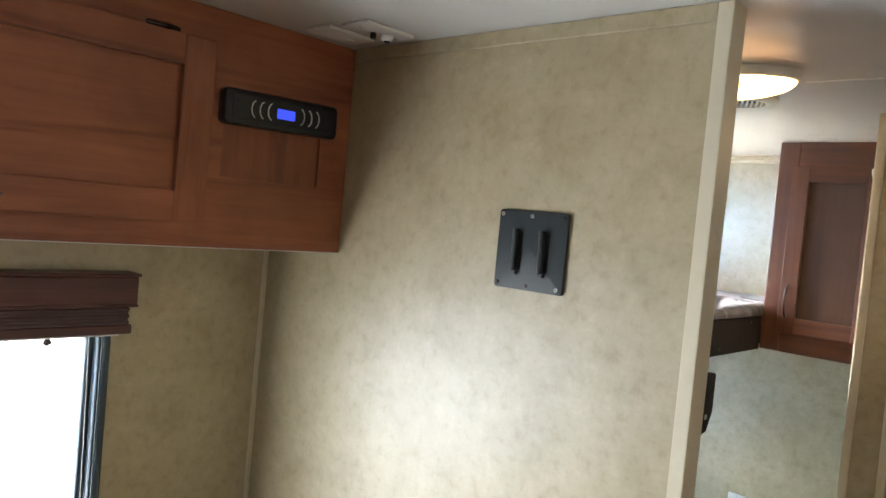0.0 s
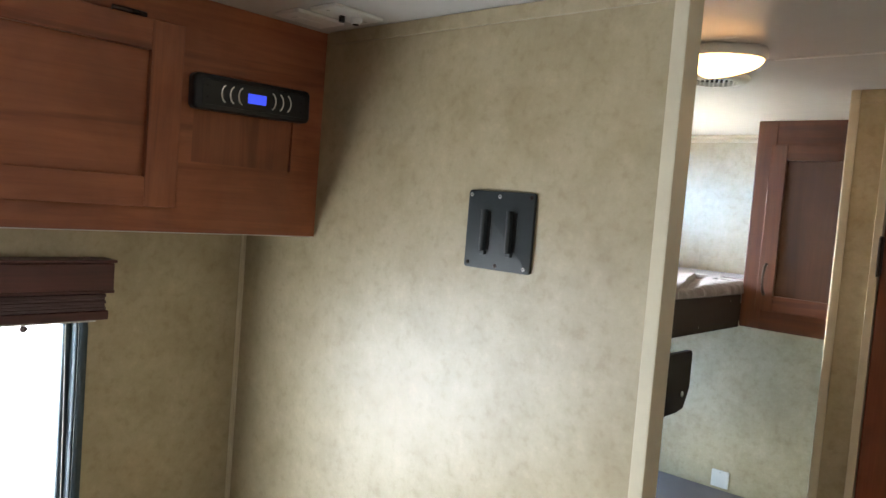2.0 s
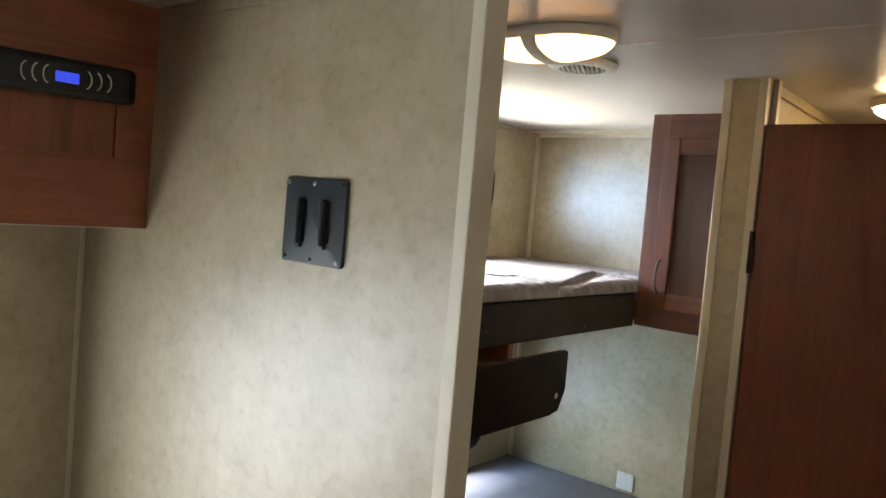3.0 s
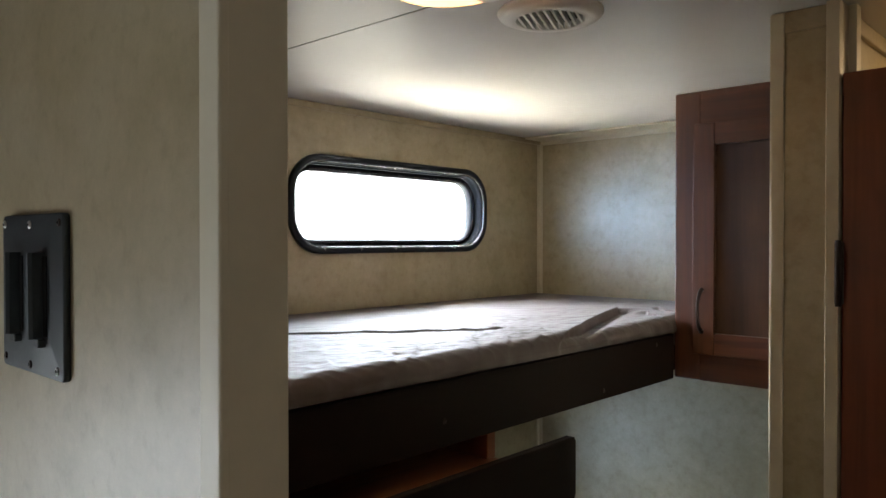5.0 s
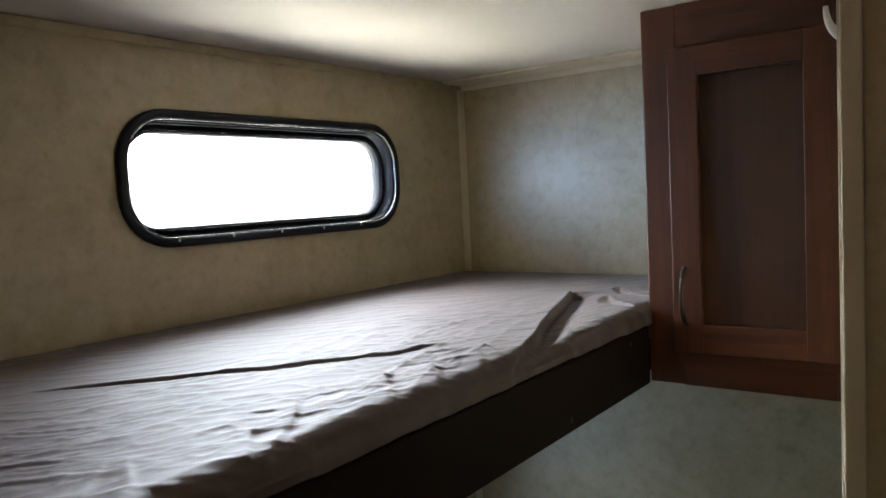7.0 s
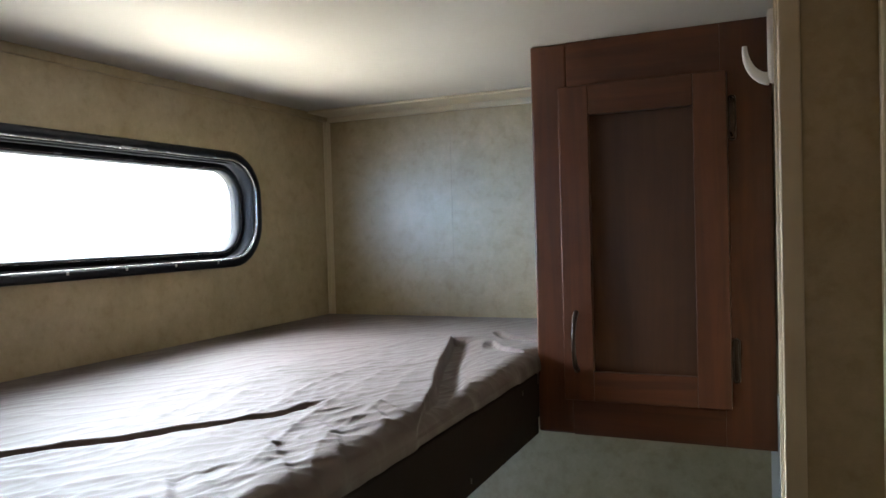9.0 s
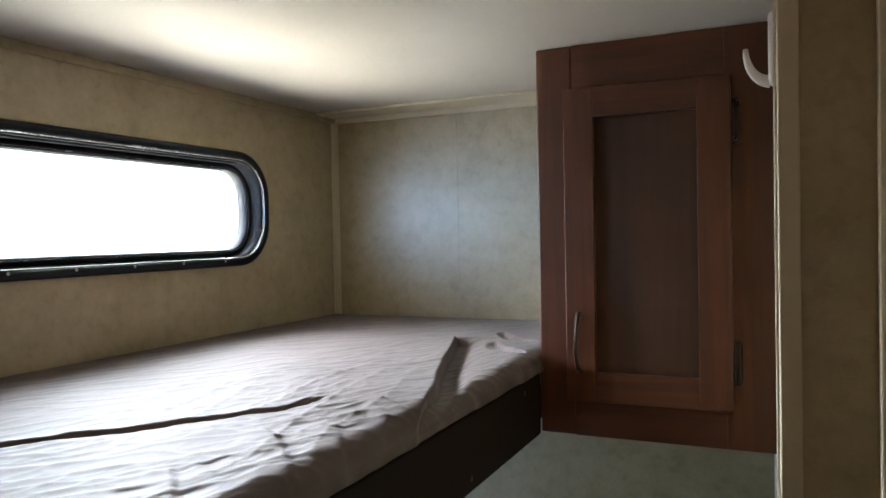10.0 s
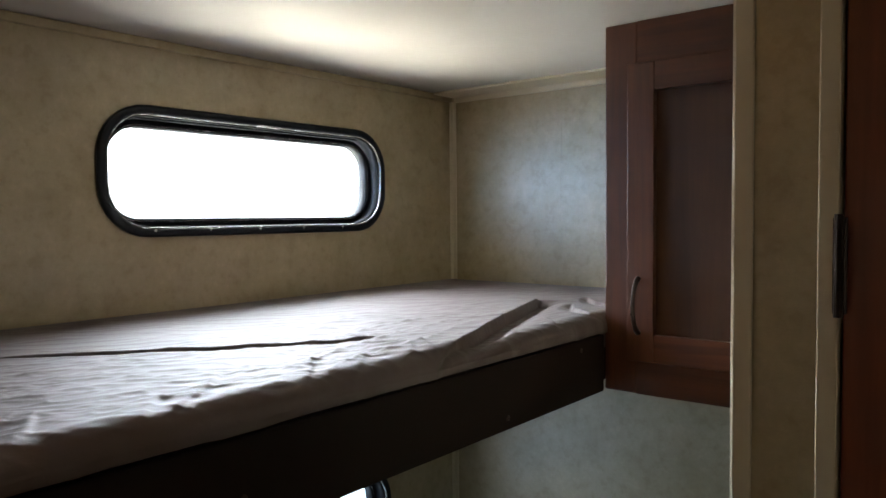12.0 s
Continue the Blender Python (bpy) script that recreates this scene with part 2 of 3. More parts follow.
def disc(centre, normal, radius, height, dome=0.0, sides=14):
    """A small round head: screws, buttons, knobs."""
    c, nrm = Vector(centre), Vector(normal).normalized()
    q = nrm.to_track_quat("Z", "Y")
    bm = bmesh.new()
    loops = []
    for rr, h in ((radius, 0), (radius, height * 0.6), (radius * 0.75, height), (radius * 0.3, height + dome)):
        loops.append([bm.verts.new(c + q @ Vector((rr * math.cos(a), rr * math.sin(a), h))) for a in (2 * math.pi * k / sides for k in range(sides))])
    for a, b in zip(loops, loops[1:]):
        for i in range(sides):
            j = (i + 1) % sides
            bm.faces.new((a[i], a[j], b[j], b[i]))
    bm.faces.new(loops[0])
    bm.faces.new(loops[-1])
    return bm


def on_side(u, v, w):
    """Face of the side wall: u along the van, v up, w into the room."""
    return Vector((w, u, v))


def on_front(y):
    """A face that looks towards the front of the van: u across, v up, w out of it."""
    return lambda u, v, w: Vector((u, y - w, v))


def pbox(place, u0, u1, v0, v1, w0, w1, bevel=0.0):
    a, b = place(u0, v0, w0), place(u1, v1, w1)
    return boxm(a.x, b.x, a.y, b.y, a.z, b.z, bevel)


def wall_sheet(u0, u1, v0, v1, holes, place, w0, w1):
    """A wall with rounded openings right through it."""
    bm = bmesh.new()
    edges = []
    for pts in [[(u0, v0), (u1, v0), (u1, v1), (u0, v1)]] + [loop_of(*h) for h in holes]:
        vs = [bm.verts.new(place(u, v, w0)) for u, v in pts]
        edges += [bm.edges.new((vs[i], vs[(i + 1) % len(vs)])) for i in range(len(vs))]
    bmesh.ops.triangle_fill(bm, use_beauty=True, edges=edges)
    ext = bmesh.ops.extrude_face_region(bm, geom=bm.faces[:])
    shift = place(0, 0, w1) - place(0, 0, w0)
    for g in ext["geom"]:
        if isinstance(g, bmesh.types.BMVert):
            g.co += shift
    return bm


# ---- shell of the trailer ----
H, REAR, WIDE, FRONT = 2.0, 1.86, 2.36, -3.4
BUNK_WIN = (0.819, 1.566, 1.623, 1.873)
LOW_WIN = (0.80, 1.575, 0.70, 1.02)
DIN_WIN = (-1.52, -0.369, 0.70, 1.40)
SLIDE_WIN = (-1.62, -0.38, 0.82, 1.58)


def hole(win, inset, r):
    return (win[0] + inset, win[1] - inset, win[2] + inset, win[3] - inset, r)


setting("wall_side", wall_sheet(FRONT, REAR + 0.05, 0, H, [hole(BUNK_WIN, 0.016, 0.075), hole(LOW_WIN, 0.016, 0.075), hole(DIN_WIN, 0.016, 0.06)], on_side, 0.0, -0.05), M_WALL, "tan mottled wallpapered side wall with windows")
setting("wall_slide_side", wall_sheet(FRONT, REAR + 0.05, 0, H, [hole(SLIDE_WIN, 0.0, 0.05)], on_side, WIDE, WIDE + 0.05), M_FAR, "brown wood panelled wall across the aisle")
setting("wall_rear", boxm(0, WIDE, REAR, REAR + 0.05, 0, H), M_WALL, "tan mottled wallpapered rear wall behind the bunks")
setting("wall_front", boxm(0, WIDE, FRONT - 0.05, FRONT, 0, H), M_FAR, "plain brown wood wall closing the front")
setting("wall_partition", boxm(0.0, 1.086, 0.0, 0.036, 0, H), M_WALL, "tan mottled partition between dinette and bunks")
setting("floor", boxm(-0.05, WIDE + 0.05, FRONT - 0.05, REAR + 0.05, -0.06, 0.0), M_FLOOR, "brown vinyl floor")

bm = boxm(-0.05, WIDE + 0.05, FRONT - 0.05, 0.5535, H, H + 0.03)
add_box(bm, -0.05, WIDE + 0.05, 0.5575, REAR + 0.05, H, H + 0.03)
add_box(bm, -0.05, WIDE + 0.05, 0.45, 0.65, H + 0.034, H + 0.05)
setting("ceiling", bm, M_CEIL, "white vinyl ceiling with a cross seam")
setting("ceiling_trim", boxm(1.03, WIDE, 0.5505, 0.5605, H - 0.0025, H - 0.0001, 0.0008), M_WHITE, "thin pale strip over the ceiling seam")

# cap on the free end of the partition
bm = boxm(1.0865, 1.1012, -0.006, 0.0405, 0, H - 0.001, 0.0012)
add_box(bm, 1.0780, 1.1015, -0.0082, -0.0004, 0, H - 0.0012, 0.0018)
add_box(bm, 1.0780, 1.0880, 0.0364, 0.0407, 0, H - 0.0012, 0.0018)
setting("trim_partition_end", bm, M_TRIM, "cream vinyl end cap of the partition")
setting("trim_partition_top", boxm(0.285, 1.0775, -0.0075, -0.0002, 1.972, H - 0.0005, 0.002), M_WALL, "papered strip along the top of the partition")
bm = boxm(0.0005, 0.009, -0.004, -0.0005, 0, 1.549, 0.001)
add_box(bm, 0.0005, 0.004, -0.010, -0.0045, 0, 1.549, 0.001)
setting("trim_dinette_corner", bm, M_TRIM, "pale vinyl corner strip")


def rear_corner(z0, z1, name):
    bm = boxm(0.0005, 0.0035, REAR - 0.016, REAR - 0.004, z0, z1, 0.0008)
    add_box(bm, 0.0005, 0.014, REAR - 0.0035, REAR - 0.0005, z0, z1, 0.0008)
    setting(name, bm, M_TRIM, "pale vinyl strip in the rear corner")


rear_corner(0.0, 1.30, "trim_rear_corner_low")
rear_corner(1.44, 1.985, "trim_rear_corner_high")
bm = boxm(0.0005, 0.009, 0.042, REAR - 0.010, 1.982, H - 0.0005, 0.003)
setting("trim_side_top", bm, M_WALL, "papered strip along the ceiling")
bm = boxm(0.010, 1.08, REAR - 0.009, REAR - 0.0005, 1.980, H - 0.0005, 0.003)
add_box(bm, 0.010, 1.08, REAR - 0.098, REAR - 0.0095, H - 0.007, H - 0.0005, 0.002)
setting("trim_rear_top", bm, M_TRIM, "pale cove strip along the ceiling")
bm = boxm(1.066, 1.0835, REAR - 0.004, REAR - 0.0005, 0, 1.33, 0.0008)
add_box(bm, 1.080, 1.0835, REAR - 0.016, REAR - 0.0045, 0, 1.33, 0.0008)
setting("trim_bath_corner", bm, M_WHITE, "white corner strip")

setting("trim_rear_seam", boxm(0.3560, 0.3575, REAR - 0.0009, REAR - 0.0001, 1.44, 1.979), M_WALL, "faint wallpaper seam on the rear wall")

# bathroom walls
setting("wall_bath_side", boxm(1.084, 1.172, 0.940, REAR, 0, H), M_WALL, "tan mottled bathroom wall")
bm = boxm(1.0850, 1.104, 0.9340, 0.9396, 0, H - 0.0005, 0.0015)
add_box(bm, 1.0818, 1.0837, 0.9402, 0.957, 0, H - 0.0005, 0.0008)
setting("trim_bath_end_outer", bm, M_TRIM, "cream trim on the bathroom wall end")
bm = boxm(1.166, 1.184, 0.9205, 0.9396, 0, H - 0.0005, 0.0015)
add_box(bm, 1.1725, 1.184, 0.940, 0.985, 0, H - 0.0005, 0.001)
setting("trim_bath_end_inner", bm, M_TRIM, "cream door jamb trim")
setting("trim_bath_stop", boxm(1.1845, 1.196, 0.962, 0.985, 0, H - 0.0005, 0.001), M_TRIM, "pale door stop strip")
setting("trim_bath_end_top", boxm(1.1045, 1.1655, 0.9355, 0.9396, 1.968, H - 0.0005, 0.001), M_WALL, "papered strip at the top of the wall end")
setting("wall_bath_front", boxm(1.80, WIDE, 0.925, 0.965, 0, H), M_WALL, "tan bathroom wall beside the door")
setting("trim_bath_inside", boxm(1.1725, 1.181, 0.99, REAR, 1.975, H - 0.0005, 0.002), M_WALL, "papered strip at the bathroom ceiling")

# ---- ground outside ----
bm = bmesh.new()
bmesh.ops.create_grid(bm, x_segments=4, y_segments=4, size=400)
for v in bm.verts:
    v.co.z = -0.75
setting("ground", bm, M_GROUND, "pale sunlit gravel lot")


# ---- hazy bright distance ----
bm = bmesh.new()
bmesh.ops.create_grid(bm, x_segments=1, y_segments=1, size=1.0)
for v in bm.verts:
    v.co = Vector((-60, v.co.x * 120, 9.2 + v.co.y * 9.9))
setting("backdrop", bm, M_HAZE, "bright hazy distance outside the windows")

# ---- windows ----
def rv_window(name, win, r, label, top=0.0, screws=(), M_WINFRAME=M_WINFRAME, bead=M_SILVER, reveal=M_REVEAL):
    root = tagged(thing(name, (0, (win[0] + win[1]) / 2, win[2]), label, "window", "", "structure"))
    u0, u1, v0, v1 = win
    part("window_frame", ring(on_side, u0, u1, v0, v1, r, [(0, 0.0005, 0), (0, 0.008, 0), (0.003, 0.0115, 0), (0.012, 0.0125, 0), (0.0165, 0.0095, 0), (0.0165, 0.0005, 0)]), M_WINFRAME, root, "black rounded inner flange", True)
    part("bead", ring(on_side, u0, u1, v0, v1, r, [(0.0168, 0.0080, 0), (0.0168, 0.0098, 0), (0.0184, 0.0100, 0), (0.0184, 0.0080, 0)]), bead, root, "thin bright bead", True)
    part("reveal", ring(on_side, u0, u1, v0, v1, r, [(0.0187, 0.004, 0), (0.0187, -0.052, 0), (0.0205, -0.052, 0), (0.0205, -0.016, 0), (0.0215, 0.0035, 0)]), reveal, root, "deep black reveal", True)
    sash = part("sash", ring(on_side, u0, u1, v0, v1, r, [(0.0207, -0.026, top), (0.0207, -0.052, top), (0.0355, -0.052, top), (0.0355, -0.030, top), (0.0335, -0.026, top)]), reveal, root, "black sash round the glass", True)
    part("bead", ring(on_side, u0, u1, v0, v1, r, [(0.0300, -0.0258, top), (0.0300, -0.0250, top), (0.0310, -0.0250, top), (0.0310, -0.0258, top)]), bead, sash, "thin bright bead", True)
    if top:
        part("head_bar", pbox(on_side, u0 + 0.06, u1 - 0.06, v1 - 0.0205 - top, v1 - 0.0207, -0.050, -0.012, 0.001), reveal, root, "black head bar over the sash")
    pane = part("pane", slab(on_side, u0 + 0.022, u1 - 0.022, v0 + 0.022, v1 - 0.022 - top, r - 0.022, -0.040, -0.036), M_GLASS, root, "clear glass, bright daylight behind")
    pane.visible_shadow = False
    for s in screws:
        part("screw", disc((0.012, s, v0 + 0.0125), (1, 0, 0), 0.0028, 0.0012), M_SCREW, root)
        part("screw", disc((0.012, s, v1 - 0.0135), (1, 0, 0), 0.0022, 0.0008), M_BRONZE, root)
    return root


w1 = rv_window("window_1", BUNK_WIN, 0.098, "black-framed rounded window above the upper bunk", 0.004, (0.926, 1.047, 1.170, 1.291, 1.412))
part("latch", pbox(on_side, 1.165, 1.225, 1.853, 1.8575, 0.0095, 0.0155, 0.0015), M_SILVER, w1, "bright sliding latch")
rv_window("window_2", LOW_WIN, 0.098, "black-framed window above the lower bunk")
rv_window("window_3", DIN_WIN, 0.07, "dark-framed dinette window below the valance", M_WINFRAME=M_TEAL, bead=M_TEAL, reveal=M_TEAL)


# ---- cabinet doors ----
def bail(place, u, v0, v1, lying=False):
    """A bowed bar handle with flared feet."""
    pts, rad = [], []
    for i in range(15):
        s = i / 14
        w = 0.003 + 0.024 * math.sin(math.pi * s) ** 0.55
        p = (v0 + (v1 - v0) * s, u) if lying else (u, v0 + (v1 - v0) * s)
        pts.append(place(p[0], p[1], w))
        rad.append(0.0048 - 0.0014 * math.sin(math.pi * s))
    return tube(pts, rad)


def shaker_door(place, u0, u1, v0, v1, stile, rail, thick, up, across, panel_mat, parent, label):
    """Frame and recessed flat panel; returns the door part."""
    door = part("door", pbox(place, u0 + stile - 0.004, u1 - stile + 0.004, v0 + rail - 0.004, v1 - rail + 0.004, 0.001, thick - 0.012), panel_mat, parent, label)
    for a, b in ((u0, u0 + stile), (u1 - stile, u1)):
        part("stile", pbox(place, a, b, v0, v1, 0.0012, thick, 0.0016), up, door)
    for a, b in ((v0, v0 + rail), (v1 - rail, v1)):
        part("rail", pbox(place, u0 + stile + 0.0002, u1 - stile - 0.0002, a, b, 0.0012, thick - 0.0003, 0.0008), across, door)
    return door


# ---- overhead cabinet above the dinette ----
OX = 0.271
over = thing("overhead_cabinet", (0.13, -0.9, 1.55), "cherry-stained wooden overhead cabinet hung below the ceiling", "cabinet")
face = lambda u, v, w: Vector((OX + w, u, v))
part("body", boxm(0.001, OX - 0.019, -1.80, -0.001, 1.556, H - 0.001), M_WOOD_Y, over)
part("bottom_panel", boxm(0.001, OX - 0.004, -1.80, -0.001, 1.5538, 1.5555), M_WHITE, over, "white underside")
part("rail", pbox(face, -1.80, -0.0760, 1.5560, 1.6920, -0.0185, 0), M_WOOD_Y, over)
part("rail", pbox(face, -1.80, -0.0760, 1.8400, 1.999, -0.0185, 0), M_WOOD_Y, over)
part("stile", pbox(face, -0.0760, -0.001, 1.5560, 1.999, -0.0185, 0.0), M_WOOD_Y, over)
part("stile", pbox(face, -1.80, -0.3050, 1.6920, 1.8400, -0.0185, 0.0), M_WOOD_Y, over)
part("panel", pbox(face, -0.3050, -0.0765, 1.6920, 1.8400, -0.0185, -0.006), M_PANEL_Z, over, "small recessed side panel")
d = shaker_door(face, -1.085, -0.340, 1.602, 1.934, 0.062, 0.054, 0.019, M_WOOD_Z, M_WOOD_Y, M_PANEL_Y, over, "closed lift-up door with a flat recessed panel")
part("handle", bail(lambda u, v, w: face(u, v, w + 0.019), 1.626, -0.780, -0.682, True), M_BRONZE, d, "dark bronze bar handle")
for y in (-0.44, -0.99):
    part("hinge", tube([face(y - 0.030, 1.9405, 0.004), face(y - 0.015, 1.9405, 0.0075), face(y + 0.015, 1.9405, 0.0075), face(y + 0.030, 1.9405, 0.004)], 0.005), M_BRONZE, d, "dark bronze hinge")

# ---- radio on the overhead cabinet ----
radio = thing("wall_radio", (OX + 0.02, -0.185, 1.79), "black oblong radio with a lit blue display on the cabinet", "radio")
tilt = Matrix.Rotation(radians(1.1), 3, "X")
RC = Vector((OX, -0.1855, 1.8275))


def on_radio(u, v, w):
    return RC + tilt @ Vector((w, u, v))


part("case", slab(on_radio, -0.133, 0.133, -0.0335, 0.0335, 0.011, 0.001, 0.024, 0.005), M_BLACK, radio, "", True)
part("fascia", slab(on_radio, -0.118, 0.118, -0.024, 0.024, 0.006, 0.0235, 0.0255, 0.001), M_BLACK, radio, "gloss black fascia")
part("display", slab(on_radio, -0.020, 0.022, -0.0105, 0.0085, 0.002, 0.0250, 0.0264, 0.0004), M_DISPLAY, radio, "lit blue display")
for side in (-1, 1):
    for k in range(3):
        c = side * (0.040 + 0.0185 * k) + 0.002
        pts = [on_radio(c + side * 0.011 * math.cos(radians(a)) - side * 0.008, 0.0165 * math.sin(radians(a)), 0.0258) for a in range(-75, 76, 15)]
        part("button", tube(pts, 0.0015, 6), M_WHITE, radio, "curved silver button")
for u, v in ((-0.108, -0.010), (0.108, 0.006), (0.108, -0.012), (-0.108, 0.012)):
    part("jack", disc(on_radio(u, v, 0.0252), (1, 0, 0), 0.0022, 0.0010), M_SLOT, radio)


# ---- plates on the ceiling ----
def on_ceiling(u, v, w):
    return Vector((u, v, H - w))


p1 = thing("ceiling_plate", (0.353, -0.112, H), "white blank cover plate on the ceiling", "cover plate", "ceiling plates")
part("plate", slab(on_ceiling, 0.314, 0.392, -0.170, -0.054, 0.004, 0.0004, 0.007, 0.0025), M_WHITE, p1, "", True)
part("insert", slab(on_ceiling, 0.334, 0.358, -0.146, -0.078, 0.003, 0.0066, 0.0085, 0.001), M_WHITE, p1)
p2 = thing("ceiling_plate", (0.454, -0.101, H), "white cover plate with a coaxial knob on the ceiling", "cover plate", "ceiling plates")
part("plate", slab(on_ceiling, 0.416, 0.492, -0.162, -0.040, 0.004, 0.0004, 0.007, 0.0025), M_WHITE, p2, "", True)
part("connector", tube([(0.446, -0.107, H - 0.0066), (0.446, -0.107, H - 0.0185)], 0.0058, 12), M_BRONZE, p2, "dark metal coaxial connector")
part("knob", disc((0.459, -0.083, H - 0.0066), (0, 0, -1), 0.0120, 0.012), M_WHITE, p2, "round white knob")
part("knob_tip", disc((0.459, -0.083, H - 0.0186), (0, 0, -1), 0.0062, 0.002), M_SLOT, p2, "dark socket in the knob")
for y in (-0.147, -0.055):
    part("screw", disc((0.454, y, H - 0.0066), (0, 0, -1), 0.0034, 0.0014), M_SCREW, p2)

# ---- bracket plate on the partition ----
plate = thing("bracket_plate", (0.788, -0.004, 1.54), "black metal television bracket plate screwed to the partition", "bracket")
pf = on_front(0.0)
part("plate", slab(pf, 0.716, 0.861, 1.541, 1.679, 0.006, 0.0003, 0.006, 0.0015), M_PLATE, plate, "", True)
for u, lean in ((0.7625, 0.0), (0.8195, -0.002)):
    part("slot", pbox(pf, u - 0.0055, u + 0.0075, 1.576, 1.643, 0.0062, 0.0072), M_SLOT, plate, "dark slot behind the rib")
    bm = bmesh.new()
    prof = [(0.0, 0.006), (0.0085, 0.006), (0.0085, 0.015), (0.0058, 0.0175), (0.0026, 0.0175), (0.0, 0.015)]
    ends = [[bm.verts.new(pf(u - 0.0075 + du + lean * s, 1.574 + 0.072 * s, w)) for du, w in prof] for s in (0, 1)]
    for i in range(6):
        j = (i + 1) % 6
        bm.faces.new((ends[0][i], ends[0][j], ends[1][j], ends[1][i]))
    bm.faces.new(ends[0])
    bm.faces.new(ends[1])
    part("rib", bm, M_PLATE, plate, "upright hook rib")
    part("foot", slab(pf, u - 0.009, u + 0.003, 1.5665, 1.5735, 0.002, 0.0058, 0.012, 0.001), M_PLATE, plate)
for u, v, m in ((0.7235, 1.671, M_SCREW), (0.787, 1.670, M_SCREW), (0.8535, 1.671, M_BRONZE), (0.8485, 1.5495, M_SCREW), (0.7245, 1.550, M_BRONZE), (0.787, 1.5485, M_BRONZE)):
    part("screw", disc(pf(u, v, 0.0058), (0, -1, 0), 0.0036, 0.0016), m, plate, "zinc screw head" if m == M_SCREW else "")
    part("screw_recess", disc(pf(u, v, 0.0074), (0, -1, 0), 0.0014, 0.0005, 0.0, 6), M_SLOT, plate)

# ---- valance and blind over the dinette window ----
val = thing("window_valance", (0.03, -0.93, 1.412), "mahogany wooden valance box on the dinette wall", "valance")
part("front_board", boxm(0.046, 0.061, -1.53, -0.343, 1.412, 1.474, 0.003), M_VALANCE, val)
part("end_board", boxm(0.0005, 0.0455, -0.356, -0.3435, 1.413, 1.473, 0.002), M_VALANCE, val)
part("end_board", boxm(0.0005, 0.0455, -1.53, -1.5175, 1.413, 1.473, 0.002), M_VALANCE, val)
part("top_board", boxm(0.0005, 0.066, -1.535, -0.340, 1.4745, 1.4805, 0.002), M_VALANCE, val)
part("lower_lip", boxm(0.061, 0.0645, -1.53, -0.343, 1.412, 1.418, 0.001), M_VALANCE, val)
blind = thing("pleated_blind", (0.03, -0.93, 1.35), "raised taupe pleated blind gathered under the valance", "blind")
for k in range(5):
    z = 1.4085 - 0.0068 * k
    part("pleat", boxm(0.014 + 0.001 * (k % 2), 0.050 - 0.001 * (k % 2), -1.50, -0.353 - 0.002 * (k % 2), z - 0.0066, z, 0.001), M_BLIND, blind)
part("bottom_rail", boxm(0.012, 0.054, -1.50, -0.348, 1.355, 1.3745, 0.003), M_VALANCE, blind, "mahogany bottom rail")
part("rail_cap", boxm(0.016, 0.050, -1.49, -0.372, 1.3515, 1.3548, 0.001), M_WHITE, blind, "white underside of the rail")
part("cord", tube([(0.033, -0.425, 1.352), (0.030, -0.420, 1.2), (0.024, -0.414, 1.0), (0.016, -0.410, 0.8)], 0.0009, 6), M_WHITE, blind, "thin white cord")
part("toggle", tube([(0.033, -0.503, 1.3505), (0.033, -0.503, 1.346), (0.033, -0.503, 1.340), (0.033, -0.503, 1.335)], [0.002, 0.007, 0.008, 0.003], 12), M_BLIND, blind, "small grey cord button")

# ---- ceiling lamp ----
lamp = thing("ceiling_lamp", (0.918, 0.438, H), "lit white double dome lamp on the ceiling", "lamp")
LC = Vector((0.918, 0.438, H))
AX, AY = 0.136, 0.078


def oval(bm_levels, a0=0.0, a1=360.0, n=40):
    bm = bmesh.new()
    loops = []
    for k, w in bm_levels:
        loops.append([bm.verts.new(LC + Vector((AX * k * math.cos(a), AY * k * math.sin(a), -w))) for a in (radians(a0 + (a1 - a0) * i / n) for i in range(n))])
    for a, b in zip(loops, loops[1:]):
        for i in range(n):
            j = (i + 1) % n
            bm.faces.new((a[i], a[j], b[j], b[i]))
    bm.faces.new(loops[0])
    bm.faces.new(loops[-1])
    return bm


part("base", oval([(1.0, 0.0005), (1.02, 0.006), (1.02, 0.018), (0.99, 0.022), (0.9, 0.022)]), M_WHITE, lamp, "white plastic housing", True)


def half_dome(side):
    """One lens: half of a flattened dome, cut off by the middle band."""
    bm = bmesh.new()
    nu, nv = 18, 9
    rows = []
    for j in range(nv + 1):
        f = j / nv
        k, w = math.cos(f * math.pi / 2) * 0.97, 0.021 + 0.031 * math.sin(f * math.pi / 2)
        row = []
        for i in range(nu + 1):
            a = radians(-90 + 180 * i / nu)
            x = AX * k * math.cos(a)
            row.append(bm.verts.new(LC + Vector((side * (0.015 + x * (AX - 0.015) / AX), AY * k * math.sin(a), -w))))
        rows.append(row)
    for a, b in zip(rows, rows[1:]):
        for i in range(nu):
            bm.faces.new((a[i], a[i + 1], b[i + 1], b[i]))
    bmesh.ops.remove_doubles(bm, verts=bm.verts[:], dist=0.0003)
    return bm


